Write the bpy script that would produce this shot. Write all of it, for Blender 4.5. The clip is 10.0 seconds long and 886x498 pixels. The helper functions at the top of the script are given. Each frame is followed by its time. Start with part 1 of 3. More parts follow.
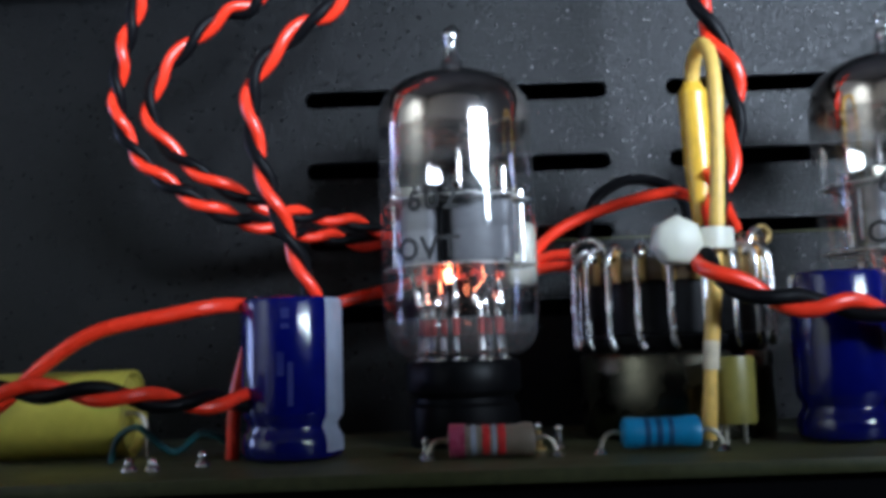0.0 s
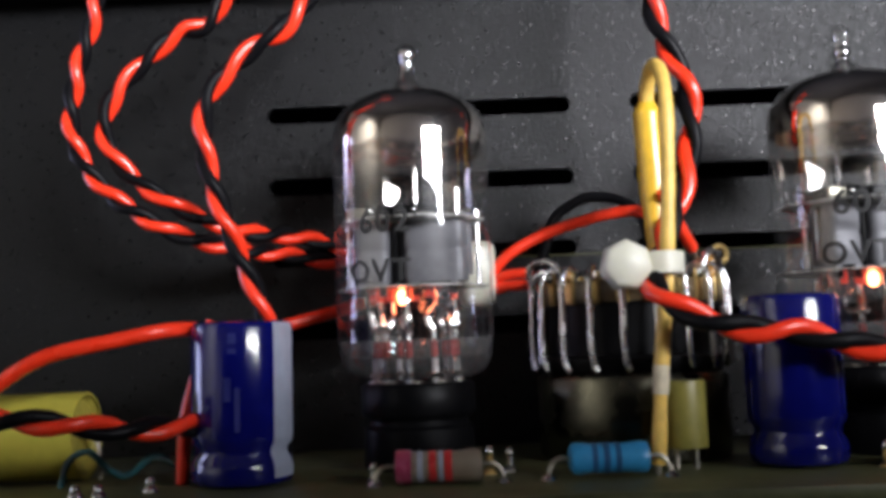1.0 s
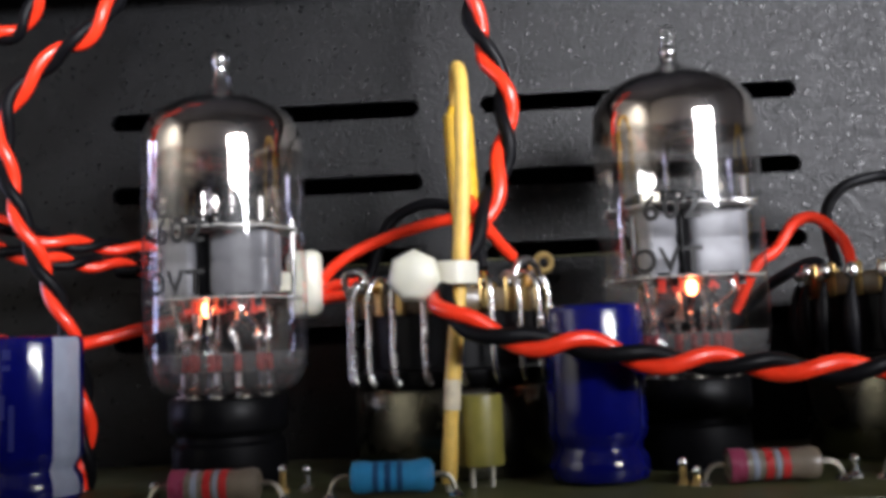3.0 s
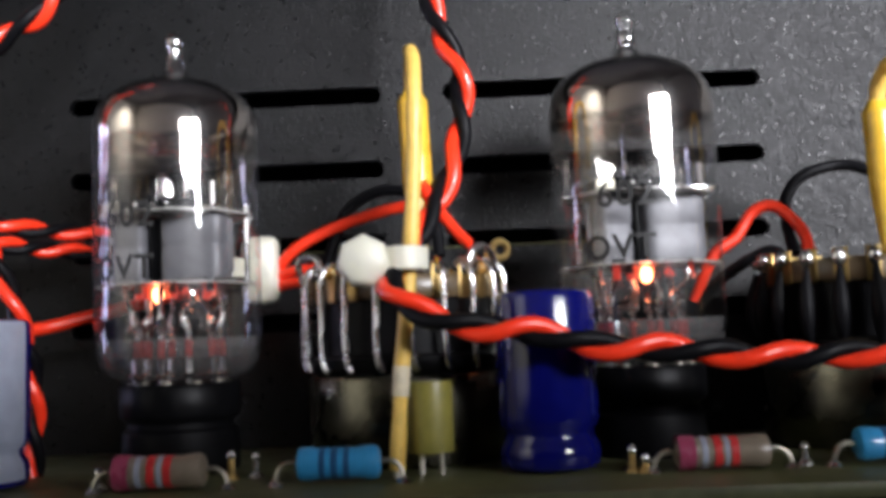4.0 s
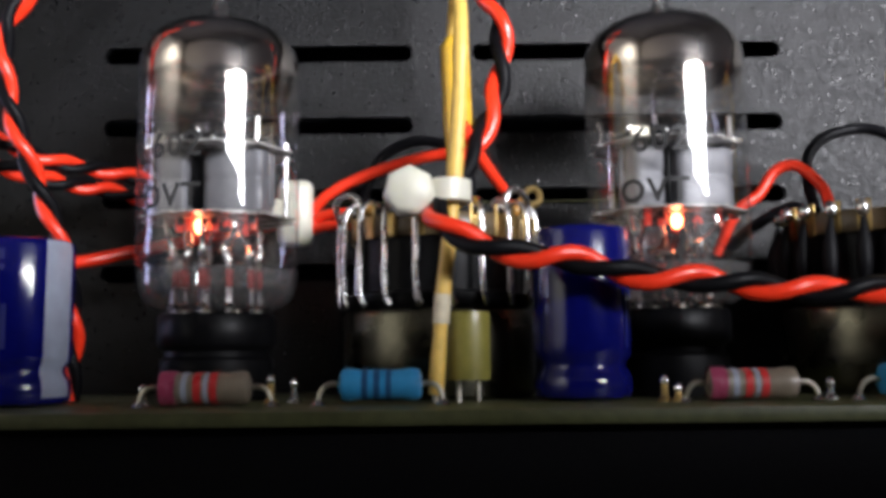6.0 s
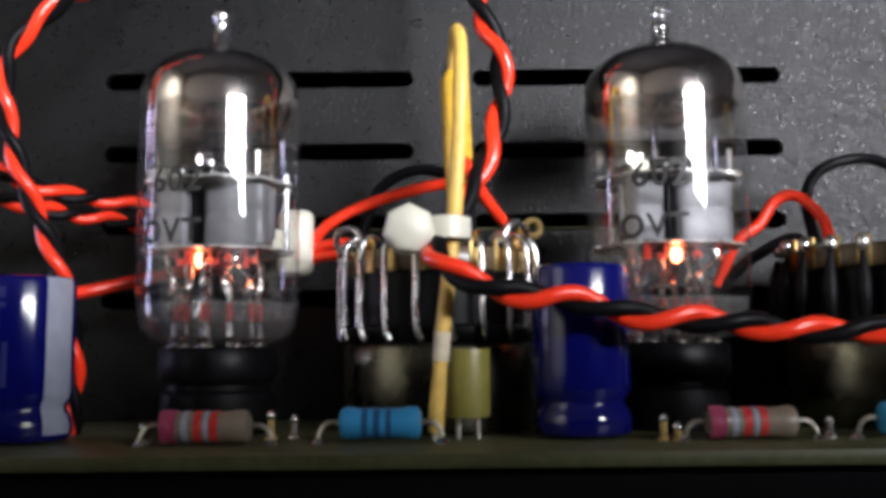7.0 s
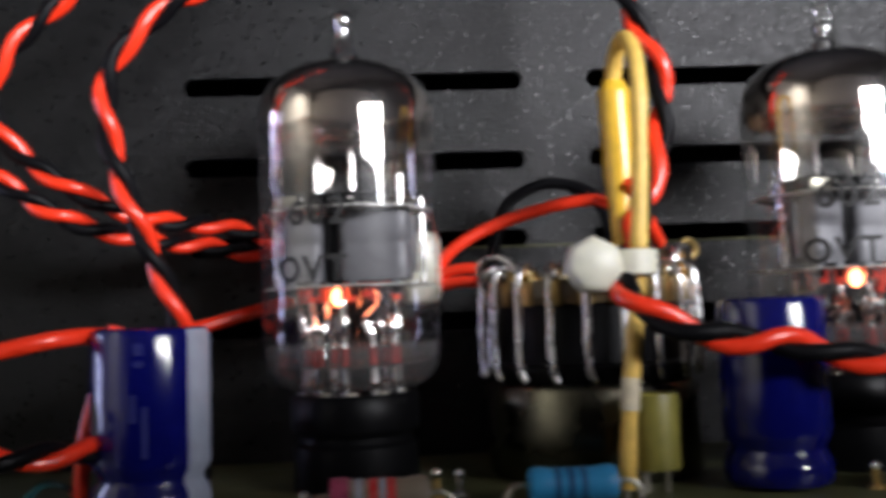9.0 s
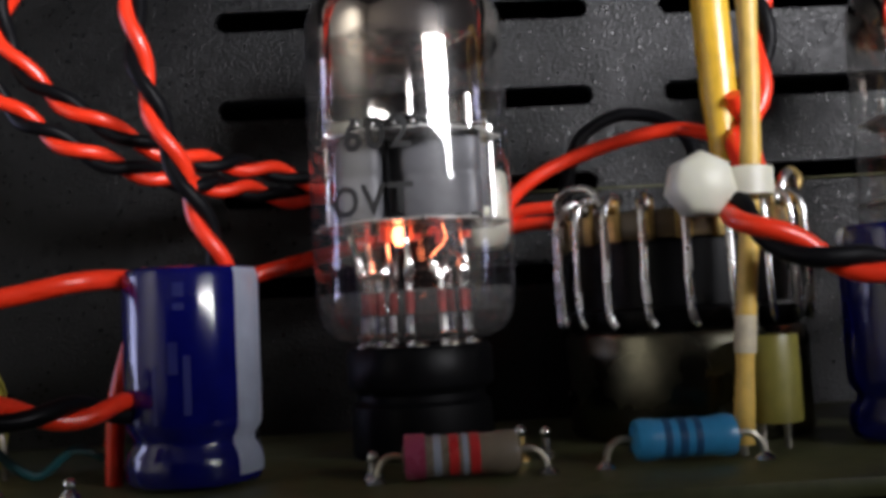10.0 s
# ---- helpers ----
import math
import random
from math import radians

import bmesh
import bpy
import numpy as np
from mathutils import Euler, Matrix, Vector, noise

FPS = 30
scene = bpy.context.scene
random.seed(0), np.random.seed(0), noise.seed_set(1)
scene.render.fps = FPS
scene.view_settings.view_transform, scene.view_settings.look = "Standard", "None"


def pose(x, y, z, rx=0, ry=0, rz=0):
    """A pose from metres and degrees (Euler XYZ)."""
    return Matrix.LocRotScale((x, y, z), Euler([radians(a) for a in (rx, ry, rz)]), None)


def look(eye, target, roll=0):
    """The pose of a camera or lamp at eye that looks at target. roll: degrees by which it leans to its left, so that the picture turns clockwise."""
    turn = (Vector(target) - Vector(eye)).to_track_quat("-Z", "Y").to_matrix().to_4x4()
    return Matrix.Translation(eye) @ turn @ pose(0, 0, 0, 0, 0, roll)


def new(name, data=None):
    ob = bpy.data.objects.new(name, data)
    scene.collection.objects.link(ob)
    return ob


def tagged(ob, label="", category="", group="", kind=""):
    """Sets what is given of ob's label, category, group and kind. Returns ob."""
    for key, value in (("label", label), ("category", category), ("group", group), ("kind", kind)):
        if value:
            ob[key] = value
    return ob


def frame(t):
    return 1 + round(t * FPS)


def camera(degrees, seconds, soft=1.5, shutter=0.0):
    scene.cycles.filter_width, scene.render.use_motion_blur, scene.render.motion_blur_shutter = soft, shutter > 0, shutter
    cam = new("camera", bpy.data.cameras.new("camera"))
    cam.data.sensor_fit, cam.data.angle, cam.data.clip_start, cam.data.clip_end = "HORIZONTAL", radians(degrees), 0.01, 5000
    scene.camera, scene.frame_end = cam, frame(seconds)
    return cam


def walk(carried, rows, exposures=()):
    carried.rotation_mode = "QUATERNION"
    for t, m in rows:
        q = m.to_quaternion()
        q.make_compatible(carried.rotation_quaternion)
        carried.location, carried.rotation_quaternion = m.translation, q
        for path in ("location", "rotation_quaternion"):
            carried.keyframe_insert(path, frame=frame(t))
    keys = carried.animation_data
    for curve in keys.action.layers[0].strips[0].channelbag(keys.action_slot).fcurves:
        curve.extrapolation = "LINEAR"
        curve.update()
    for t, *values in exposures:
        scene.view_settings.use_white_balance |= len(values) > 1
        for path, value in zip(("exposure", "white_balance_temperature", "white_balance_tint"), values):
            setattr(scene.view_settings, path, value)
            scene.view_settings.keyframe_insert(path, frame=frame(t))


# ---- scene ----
cam = camera(48.0, 10.0, 4.2, 0.5)
PATH = [
    (0, (0.02, -0.105, 1.38), (-0.015, 1.885, 1.573), -2.1),
    (0.2, (0.095, -0.107, 1.55), (0.071, 1.882, 1.746), -2.2),
    (0.4, (0.344, -0.14, 1.806), (0.298, 1.852, 1.989), -1.9),
    (0.5, (0.405, -0.194, 1.749), (0.373, 1.797, 1.939), -2.1),
    (1, (0.713, -0.054, 1.747), (0.672, 1.938, 1.927), -2.2),
    (1.5, (0.976, -0.053, 1.73), (0.929, 1.938, 1.912), -2.4),
    (1.8, (1.93, -0.011, 1.908), (1.835, 1.98, 2.071), -2.5),
    (2, (2.382, -0.118, 1.932), (2.304, 1.873, 2.106), -2.3),
    (2.2, (3.026, -0.065, 1.966), (2.928, 1.925, 2.144), -2.3),
    (2.5, (3.393, 0.192, 1.756), (3.323, 2.183, 1.94), -2.7),
    (3.8, (3.738, 0.557, 1.854), (3.67, 2.548, 2.031), -2.4),
    (4, (3.967, 0.59, 1.651), (3.916, 2.582, 1.825), -2.3),
    (4.5, (3.793, 0.465, 1.13), (3.77, 2.456, 1.321), -1.3),
    (5, (3.589, 0.465, 0.958), (3.567, 2.455, 1.154), -1.0),
    (5.5, (3.44, 0.272, 0.922), (3.436, 2.262, 1.117), -0.9),
    (5.7, (3.279, 0.318, 0.575), (3.272, 2.306, 0.787), -0.7),
    (6.8, (3.068, 0.304, 0.934), (3.071, 2.294, 1.136), -0.5),
    (7, (3.188, 0.242, 1.108), (3.179, 2.231, 1.308), -0.6),
    (7.5, (3.336, 0.439, 1.249), (3.328, 2.431, 1.435), -0.6),
    (8, (3.314, 0.709, 1.574), (3.308, 2.701, 1.749), -0.6),
    (8.3, (2.979, 0.749, 1.685), (2.985, 2.741, 1.848), -0.7),
    (8.5, (2.474, 0.993, 1.81), (2.522, 2.986, 1.962), -0.7),
    (8.8, (1.456, 1.344, 1.887), (1.537, 3.338, 2.015), -1.6),
    (9, (0.504, 1.512, 2.156), (0.61, 3.506, 2.276), -2.2),
    (9.4, (-0.184, 2.361, 2.103), (-0.112, 4.356, 2.224), -2.6),
    (9.5, (-0.191, 2.699, 1.872), (-0.116, 4.694, 1.993), -3.1),
    (9.7, (-0.008, 2.971, 1.607), (0.057, 4.965, 1.727), -3.3),
    (10, (-0.104, 3.046, 1.525), (-0.027, 5.04, 1.648), -3.2),
]
CM = 0.01  # the rows are in centimetres
walk(cam, [(t, look(Vector(eye) * CM, Vector(target) * CM, roll)) for t, eye, target, roll in PATH], [(0.0, -0.68, 5200, 2), (0.4, -0.62, 6000, 7), (1.5, -0.56, 6250, 10), (2.5, -0.47, 6250, 10), (7.5, -0.45, 6250, 10), (8.0, -0.5, 6250, 10), (8.5, -0.54, 6250, 10), (9.0, -0.7, 6300, 10), (9.5, -0.92, 6350, 10), (10.0, -0.96, 6350, 10)])

# ---- light ----
world = bpy.data.worlds.new("room_air")
scene.world = world
world.use_nodes = True
world.node_tree.nodes["Background"].inputs[0].default_value = (0.55, 0.62, 0.75, 1)
world.node_tree.nodes["Background"].inputs[1].default_value = 0.001


def area_lamp(name, eye, target, w, h, power, colour, spread=180.0):
    data = bpy.data.lights.new(name, "AREA")
    data.shape, data.size, data.size_y, data.energy, data.color = "RECTANGLE", w, h, power, colour
    data.spread = radians(spread)
    ob = new(name, data)
    ob.matrix_world = look(eye, target)
    return ob


area_lamp("window_light", (0.585, -0.70, 0.238), (0.03, 0.14, 0.03), 0.44, 0.225, 37.0, (0.99, 0.97, 1.0))
area_lamp("side_window_light", (-1.35, 0.40, 0.13), (0.0, 0.14, 0.03), 0.42, 0.54, 9.0, (0.60, 0.62, 1.0))
# Added lamp with no known source: brightens the wall mirrored in the getter domes.
area_lamp("added_wall_light", (-0.95, -0.75, 1.3), (-1.6, -0.85, 0.3), 0.5, 0.5, 15.0, (1.0, 0.95, 0.88), 85.0)


# ---- materials ----
def rgb(c):
    return (c[0], c[1], c[2], 1.0)


def material(name, colour, rough=0.5, metal=0.0, vary=0.25, grain=900.0, patch=120.0, bump=0.1, depth=0.0001, coat=0.0, spread=0.12):
    """A surface with fine grain and larger patches in colour, gloss and relief; the scales are per metre."""
    m = bpy.data.materials.new(name)
    m.use_nodes = True
    n, l = m.node_tree.nodes, m.node_tree.links
    p = n["Principled BSDF"]
    co = n.new("ShaderNodeTexCoord")
    fine, large = n.new("ShaderNodeTexNoise"), n.new("ShaderNodeTexNoise")
    fine.inputs["Scale"].default_value, large.inputs["Scale"].default_value = grain, patch
    fine.inputs["Detail"].default_value, large.inputs["Detail"].default_value = 3.0, 4.0
    l.new(co.outputs["Object"], fine.inputs["Vector"])
    l.new(co.outputs["Object"], large.inputs["Vector"])
    both = n.new("ShaderNodeMath")
    both.operation = "MULTIPLY_ADD"
    both.inputs[1].default_value = 0.5
    l.new(fine.outputs["Fac"], both.inputs[0])
    half = n.new("ShaderNodeMath")
    half.operation = "MULTIPLY"
    half.inputs[1].default_value = 0.5
    l.new(large.outputs["Fac"], half.inputs[0])
    l.new(half.outputs[0], both.inputs[2])
    ramp = n.new("ShaderNodeMapRange")
    ramp.inputs["From Min"].default_value, ramp.inputs["From Max"].default_value = 0.3, 0.7
    ramp.inputs["To Min"].default_value, ramp.inputs["To Max"].default_value = 1.0 - vary, 1.0 + vary
    l.new(both.outputs[0], ramp.inputs["Value"])
    mul = n.new("ShaderNodeVectorMath")
    mul.operation = "SCALE"
    mul.inputs[0].default_value = colour[:3]
    l.new(ramp.outputs[0], mul.inputs["Scale"])
    l.new(mul.outputs[0], p.inputs["Base Color"])
    rr = n.new("ShaderNodeMapRange")
    rr.inputs["From Min"].default_value, rr.inputs["From Max"].default_value = 0.3, 0.7
    rr.inputs["To Min"].default_value, rr.inputs["To Max"].default_value = max(0.03, rough - spread), min(1.0, rough + spread)
    l.new(large.outputs["Fac"], rr.inputs["Value"])
    l.new(rr.outputs[0], p.inputs["Roughness"])
    p.inputs["Metallic"].default_value = metal
    p.inputs["Coat Weight"].default_value = coat
    p.inputs["Coat Roughness"].default_value = 0.12
    if bump:
        b = n.new("ShaderNodeBump")
        b.inputs["Strength"].default_value, b.inputs["Distance"].default_value = bump, depth
        l.new(fine.outputs["Fac"], b.inputs["Height"])
        l.new(b.outputs[0], p.inputs["Normal"])
    return m


def glass_material(name, tint, ior, rough=0.02, refracted=0.0):
    """Thin clear glass: what is behind shows through, and the surface mirrors by its angle. A grey diffuse share
    stands in for light bent through thick glass.
    """
    m = bpy.data.materials.new(name)
    m.use_nodes = True
    n, l = m.node_tree.nodes, m.node_tree.links
    n.remove(n["Principled BSDF"])
    clear, gloss, mix, facing = n.new("ShaderNodeBsdfTransparent"), n.new("ShaderNodeBsdfGlossy"), n.new("ShaderNodeMixShader"), n.new("ShaderNodeLayerWeight")
    clear.inputs["Color"].default_value = rgb(tint)
    gloss.inputs["Roughness"].default_value = rough
    facing.inputs["Blend"].default_value = 0.5
    head_on = 1.6 * ((ior - 1.0) / (ior + 1.0)) ** 2
    fifth, share_ = n.new("ShaderNodeMath"), n.new("ShaderNodeMapRange")
    fifth.operation = "POWER"
    fifth.inputs[1].default_value = 5.0
    share_.inputs["To Min"].default_value, share_.inputs["To Max"].default_value = head_on, 1.0
    l.new(facing.outputs["Facing"], fifth.inputs[0])
    l.new(fifth.outputs[0], share_.inputs["Value"])
    l.new(share_.outputs[0], mix.inputs[0])
    l.new(clear.outputs[0], mix.inputs[1])
    haze, both = n.new("ShaderNodeBsdfGlossy"), n.new("ShaderNodeMixShader")
    haze.inputs["Roughness"].default_value = 0.32
    both.inputs[0].default_value = 0.16
    l.new(gloss.outputs[0], both.inputs[1])
    l.new(haze.outputs[0], both.inputs[2])
    l.new(both.outputs[0], mix.inputs[2])
    # Grey mixed in to stand for light refracted by thick glass.
    if refracted:
        refracted_grey, all_ = n.new("ShaderNodeBsdfDiffuse"), n.new("ShaderNodeMixShader")
        refracted_grey.inputs["Color"].default_value = (0.62, 0.62, 0.62, 1)
        all_.inputs[0].default_value = refracted
        l.new(mix.outputs[0], all_.inputs[1])
        l.new(refracted_grey.outputs[0], all_.inputs[2])
        mix = all_
    l.new(mix.outputs[0], n["Material Output"].inputs["Surface"])
    return m


def getter_material(name, z0, z1):
    """The silvery brown metal film inside the dome, thinning out towards its lower rim."""
    m = bpy.data.materials.new(name)
    m.use_nodes = True
    n, l = m.node_tree.nodes, m.node_tree.links
    p = n["Principled BSDF"]
    p.inputs["Metallic"].default_value = 1.0
    p.inputs["Roughness"].default_value = 0.06
    co, sep, noise_, add = n.new("ShaderNodeTexCoord"), n.new("ShaderNodeSeparateXYZ"), n.new("ShaderNodeTexNoise"), n.new("ShaderNodeMath")
    l.new(co.outputs["Object"], sep.inputs[0])
    l.new(co.outputs["Object"], noise_.inputs["Vector"])
    noise_.inputs["Scale"].default_value, noise_.inputs["Detail"].default_value = 160.0, 3.0
    add.operation = "MULTIPLY_ADD"
    add.inputs[1].default_value = 0.003
    l.new(noise_.outputs["Fac"], add.inputs[0])
    l.new(sep.outputs["Z"], add.inputs[2])
    fade = n.new("ShaderNodeMapRange")
    fade.interpolation_type = "SMOOTHSTEP"
    fade.inputs["From Min"].default_value, fade.inputs["From Max"].default_value = z0 + 0.002, z1 + 0.002
    l.new(add.outputs[0], fade.inputs["Value"])
    smoke = n.new("ShaderNodeMapRange")
    smoke.interpolation_type = "SMOOTHSTEP"
    smoke.inputs["From Min"].default_value, smoke.inputs["From Max"].default_value = z0 - 0.0045, z0 + 0.0015
    smoke.inputs["To Max"].default_value = 0.30
    l.new(add.outputs[0], smoke.inputs["Value"])
    most = n.new("ShaderNodeMath")
    most.operation = "MAXIMUM"
    l.new(fade.outputs[0], most.inputs[0])
    l.new(smoke.outputs[0], most.inputs[1])
    l.new(most.outputs[0], p.inputs["Alpha"])
    ramp = n.new("ShaderNodeValToRGB")
    ramp.color_ramp.elements[0].color, ramp.color_ramp.elements[1].color = (0.78, 0.70, 0.63, 1), (0.10, 0.10, 0.12, 1)
    ramp.color_ramp.elements[0].position, ramp.color_ramp.elements[1].position = 0.52, 0.80
    height = n.new("ShaderNodeMapRange")
    height.inputs["From Min"].default_value, height.inputs["From Max"].default_value = z0, z0 + 0.014
    l.new(add.outputs[0], height.inputs["Value"])
    l.new(height.outputs[0], ramp.inputs[0])
    l.new(ramp.outputs[0], p.inputs["Base Color"])
    return m


def glow_material(name, colour, strength):
    m = bpy.data.materials.new(name)
    m.use_nodes = True
    p = m.node_tree.nodes["Principled BSDF"]
    p.inputs["Base Color"].default_value = (0.3, 0.1, 0.05, 1)
    p.inputs["Emission Color"].default_value = rgb(colour)
    p.inputs["Emission Strength"].default_value = strength
    return m


def powder_coat(name):
    """Black powder coat: fine orange-peel grains, each with its own tilt, so that some of them sparkle."""
    m = material(name, (0.0030, 0.0032, 0.0037), 0.46, 0.0, 0.35, 1800.0, 60.0, 0.0, spread=0.05)
    n, l = m.node_tree.nodes, m.node_tree.links
    p = n["Principled BSDF"]
    co = n.new("ShaderNodeTexCoord")
    grains = n.new("ShaderNodeTexVoronoi")
    grains.inputs["Scale"].default_value = 2500.0
    l.new(co.outputs["Object"], grains.inputs["Vector"])
    b = n.new("ShaderNodeBump")
    b.inputs["Strength"].default_value, b.inputs["Distance"].default_value = 0.8, 0.00013
    gloss = n.new("ShaderNodeMapRange")
    gloss.inputs["To Min"].default_value, gloss.inputs["To Max"].default_value = 0.43, 0.16
    rare = n.new("ShaderNodeMath")
    rare.operation = "POWER"
    rare.inputs[1].default_value = 4.0
    l.new(grains.outputs["Color"], rare.inputs[0])
    l.new(rare.outputs[0], gloss.inputs["Value"])
    l.new(gloss.outputs[0], p.inputs["Roughness"])
    l.new(grains.outputs["Distance"], b.inputs["Height"])
    l.new(b.outputs[0], p.inputs["Normal"])
    p.inputs["Specular IOR Level"].default_value = 0.29
    return m


COAT = powder_coat("black_powder_coat")
STEEL_BLACK = material("black_painted_steel", (0.005, 0.005, 0.006), 0.75, 0.0, 0.3, 1500.0, 80.0, 0.2, 0.0001)
BOARD = material("olive_circuit_board", (0.075, 0.080, 0.032), 0.45, 0.0, 0.35, 700.0, 90.0, 0.15, 0.00006)
BOARD_EDGE = material("cut_board_edge", (0.125, 0.125, 0.055), 0.7, 0.0, 0.3, 1600.0, 120.0, 0.4, 0.0001)
RED = material("red_insulation", (0.92, 0.042, 0.012), 0.32, 0.0, 0.12, 700.0, 90.0, 0.12, 0.0001, coat=0.25)
BLACK = material("black_insulation", (0.004, 0.004, 0.005), 0.46, 0.0, 0.3, 700.0, 90.0, 0.12, 0.0001)
BAKELITE = material("black_bakelite", (0.003, 0.003, 0.0035), 0.42, 0.0, 0.3, 900.0, 120.0, 0.12, 0.0001)
for dull in (BAKELITE, STEEL_BLACK, BLACK):
    dull.node_tree.nodes["Principled BSDF"].inputs["Specular IOR Level"].default_value = 0.11
STEEL_BLACK.node_tree.nodes["Principled BSDF"].inputs["Specular IOR Level"].default_value = 0.06
BLUE_SLEEVE = material("dark_blue_sleeve", (0.003, 0.004, 0.095), 0.14, 0.0, 0.2, 500.0, 110.0, 0.04, 0.0001, spread=0.05)
PALE_STRIPE = material("pale_print", (0.30, 0.33, 0.41), 0.4, 0.0, 0.14, 600.0, 160.0, 0.05, 0.0001)
ALU = material("cap_aluminium", (0.55, 0.56, 0.58), 0.3, 1.0, 0.15, 900.0, 150.0, 0.05, 0.0001)
TIN = material("tinned_wire", (0.72, 0.71, 0.70), 0.25, 1.0, 0.2, 900.0, 260.0, 0.2, 0.0001)
DULL_WIRE = material("dull_tinned_lead", (0.42, 0.40, 0.33), 0.42, 1.0, 0.25, 900.0, 200.0, 0.2, 0.0001)
SOLDER = material("solder", (0.70, 0.70, 0.68), 0.22, 1.0, 0.2, 1200.0, 300.0, 0.35, 0.0001)
BRASS = material("aged_brass_lug", (0.48, 0.34, 0.13), 0.38, 1.0, 0.35, 1100.0, 220.0, 0.3, 0.0001)
ROSIN = material("amber_rosin", (0.34, 0.17, 0.035), 0.2, 0.0, 0.4, 900.0, 260.0, 0.2, 0.0001, coat=0.5)
PAXOLIN = material("tan_paxolin", (0.10, 0.066, 0.030), 0.45, 0.0, 0.4, 900.0, 220.0, 0.3, 0.0001, coat=0.2)
CAN = material("dull_brown_nickel_can", (0.105, 0.100, 0.074), 0.28, 1.0, 0.28, 700.0, 120.0, 0.15, 0.00008)
YELLOW = material("yellow_sleeve", (0.74, 0.45, 0.035), 0.36, 0.0, 0.2, 800.0, 150.0, 0.12, 0.0001, coat=0.2)
WORN = material("worn_pale_sleeve", (0.60, 0.53, 0.38), 0.4, 0.0, 0.25, 900.0, 300.0, 0.15, 0.0001)
CREAM = material("aged_cream_sleeve", (0.73, 0.48, 0.105), 0.42, 0.0, 0.25, 700.0, 120.0, 0.15, 0.0001)
LEMON = material("pale_yellow_film_wrap", (0.48, 0.43, 0.06), 0.35, 0.0, 0.14, 600.0, 110.0, 0.06, 0.0001, coat=0.3)
# Shade put into the colour: the film yellow, darkened for the small capacitor.
SHADED_WRAP = material("shaded_yellow_film_wrap", (0.22, 0.195, 0.04), 0.4, 0.0, 0.2, 600.0, 110.0, 0.06, 0.0001, coat=0.2)
RESIN = material("amber_resin_end", (0.42, 0.36, 0.06), 0.4, 0.0, 0.3, 700.0, 200.0, 0.3, 0.0002)
NYLON = material("milky_nylon", (0.68, 0.67, 0.56), 0.34, 0.0, 0.08, 500.0, 120.0, 0.06, 0.0001)
NYLON.node_tree.nodes["Principled BSDF"].inputs["Subsurface Weight"].default_value = 0.35
NYLON.node_tree.nodes["Principled BSDF"].inputs["Subsurface Radius"].default_value = (0.002, 0.002, 0.0015)
CERAMIC = material("off_white_resistor_body", (0.19, 0.155, 0.115), 0.33, 0.0, 0.12, 700.0, 200.0, 0.12, 0.0001, coat=0.3)
BAND_RED = material("red_band_paint", (0.52, 0.028, 0.03), 0.33, 0.0, 0.15, 800.0, 200.0, 0.1, 0.0001, coat=0.3)
BAND_PLUM = material("plum_band_paint", (0.30, 0.045, 0.10), 0.33, 0.0, 0.15, 800.0, 200.0, 0.1, 0.0001, coat=0.3)
SKY_BLUE = material("sky_blue_resistor_coat", (0.035, 0.25, 0.50), 0.36, 0.0, 0.14, 700.0, 200.0, 0.15, 0.0001, coat=0.3)
NAVY_PRINT = material("navy_print", (0.015, 0.07, 0.17), 0.4, 0.0, 0.2, 800.0, 200.0, 0.0)
MICA = material("mica_disc", (0.42, 0.41, 0.39), 0.25, 0.0, 0.2, 700.0, 200.0, 0.1, 0.0001, coat=0.4)
ANODE = material("grey_carbonised_plate", (0.17, 0.17, 0.185), 0.5, 0.2, 0.2, 900.0, 160.0, 0.15, 0.0001)
ELECTRODE = material("bright_nickel_electrode", (0.70, 0.68, 0.66), 0.22, 1.0, 0.15, 900.0, 200.0, 0.1, 0.0001)
COPPER_SEAL = material("copper_red_seal", (0.36, 0.03, 0.025), 0.3, 0.4, 0.2, 900.0, 200.0, 0.1, 0.0001)
GLASS = glass_material("clear_tube_glass", (0.965, 0.965, 0.96), 1.6)
GLASS_THICK = glass_material("smoky_button_glass", (0.90, 0.90, 0.90), 1.7, 0.08, 0.10)
GLASS_FOOT = glass_material("thick_foot_glass", (0.93, 0.93, 0.93), 1.75, 0.05, 0.05)
GLASS_TIP = glass_material("solid_tip_glass", (0.6, 0.6, 0.6), 4.5, 0.1)
GETTER = getter_material("getter_mirror", 0.0428, 0.0446)
HEATER = glow_material("hot_heater", (1.0, 0.24, 0.10), 20.0)
WARM = glow_material("warm_cathode", (1.0, 0.08, 0.06), 0.7)
PRINT = material("black_tube_print", (0.02, 0.02, 0.02), 0.6, 0.0, 0.3, 900.0, 200.0, 0.0)
# Unseen walls: dark paint holds bounce light down, pale paint brightens the dome reflections.
WALL_PAINT = material("room_wall_paint", (0.10, 0.10, 0.11), 0.8, 0.0, 0.1, 40.0, 2.0, 0.1, 0.001)
PALE_PAINT = material("pale_wall_paint", (0.72, 0.70, 0.65), 0.8, 0.0, 0.1, 40.0, 2.0, 0.1, 0.001)
TABLE_WOOD = material("table_wood", (0.07, 0.045, 0.03), 0.5, 0.0, 0.3, 60.0, 6.0, 0.1, 0.0005)
TEAL = material("teal_insulation", (0.01, 0.075, 0.085), 0.4, 0.0, 0.2, 700.0, 120.0, 0.1, 0.0001)

# ---- mesh tools (all in millimetres) ----
MM = 0.001


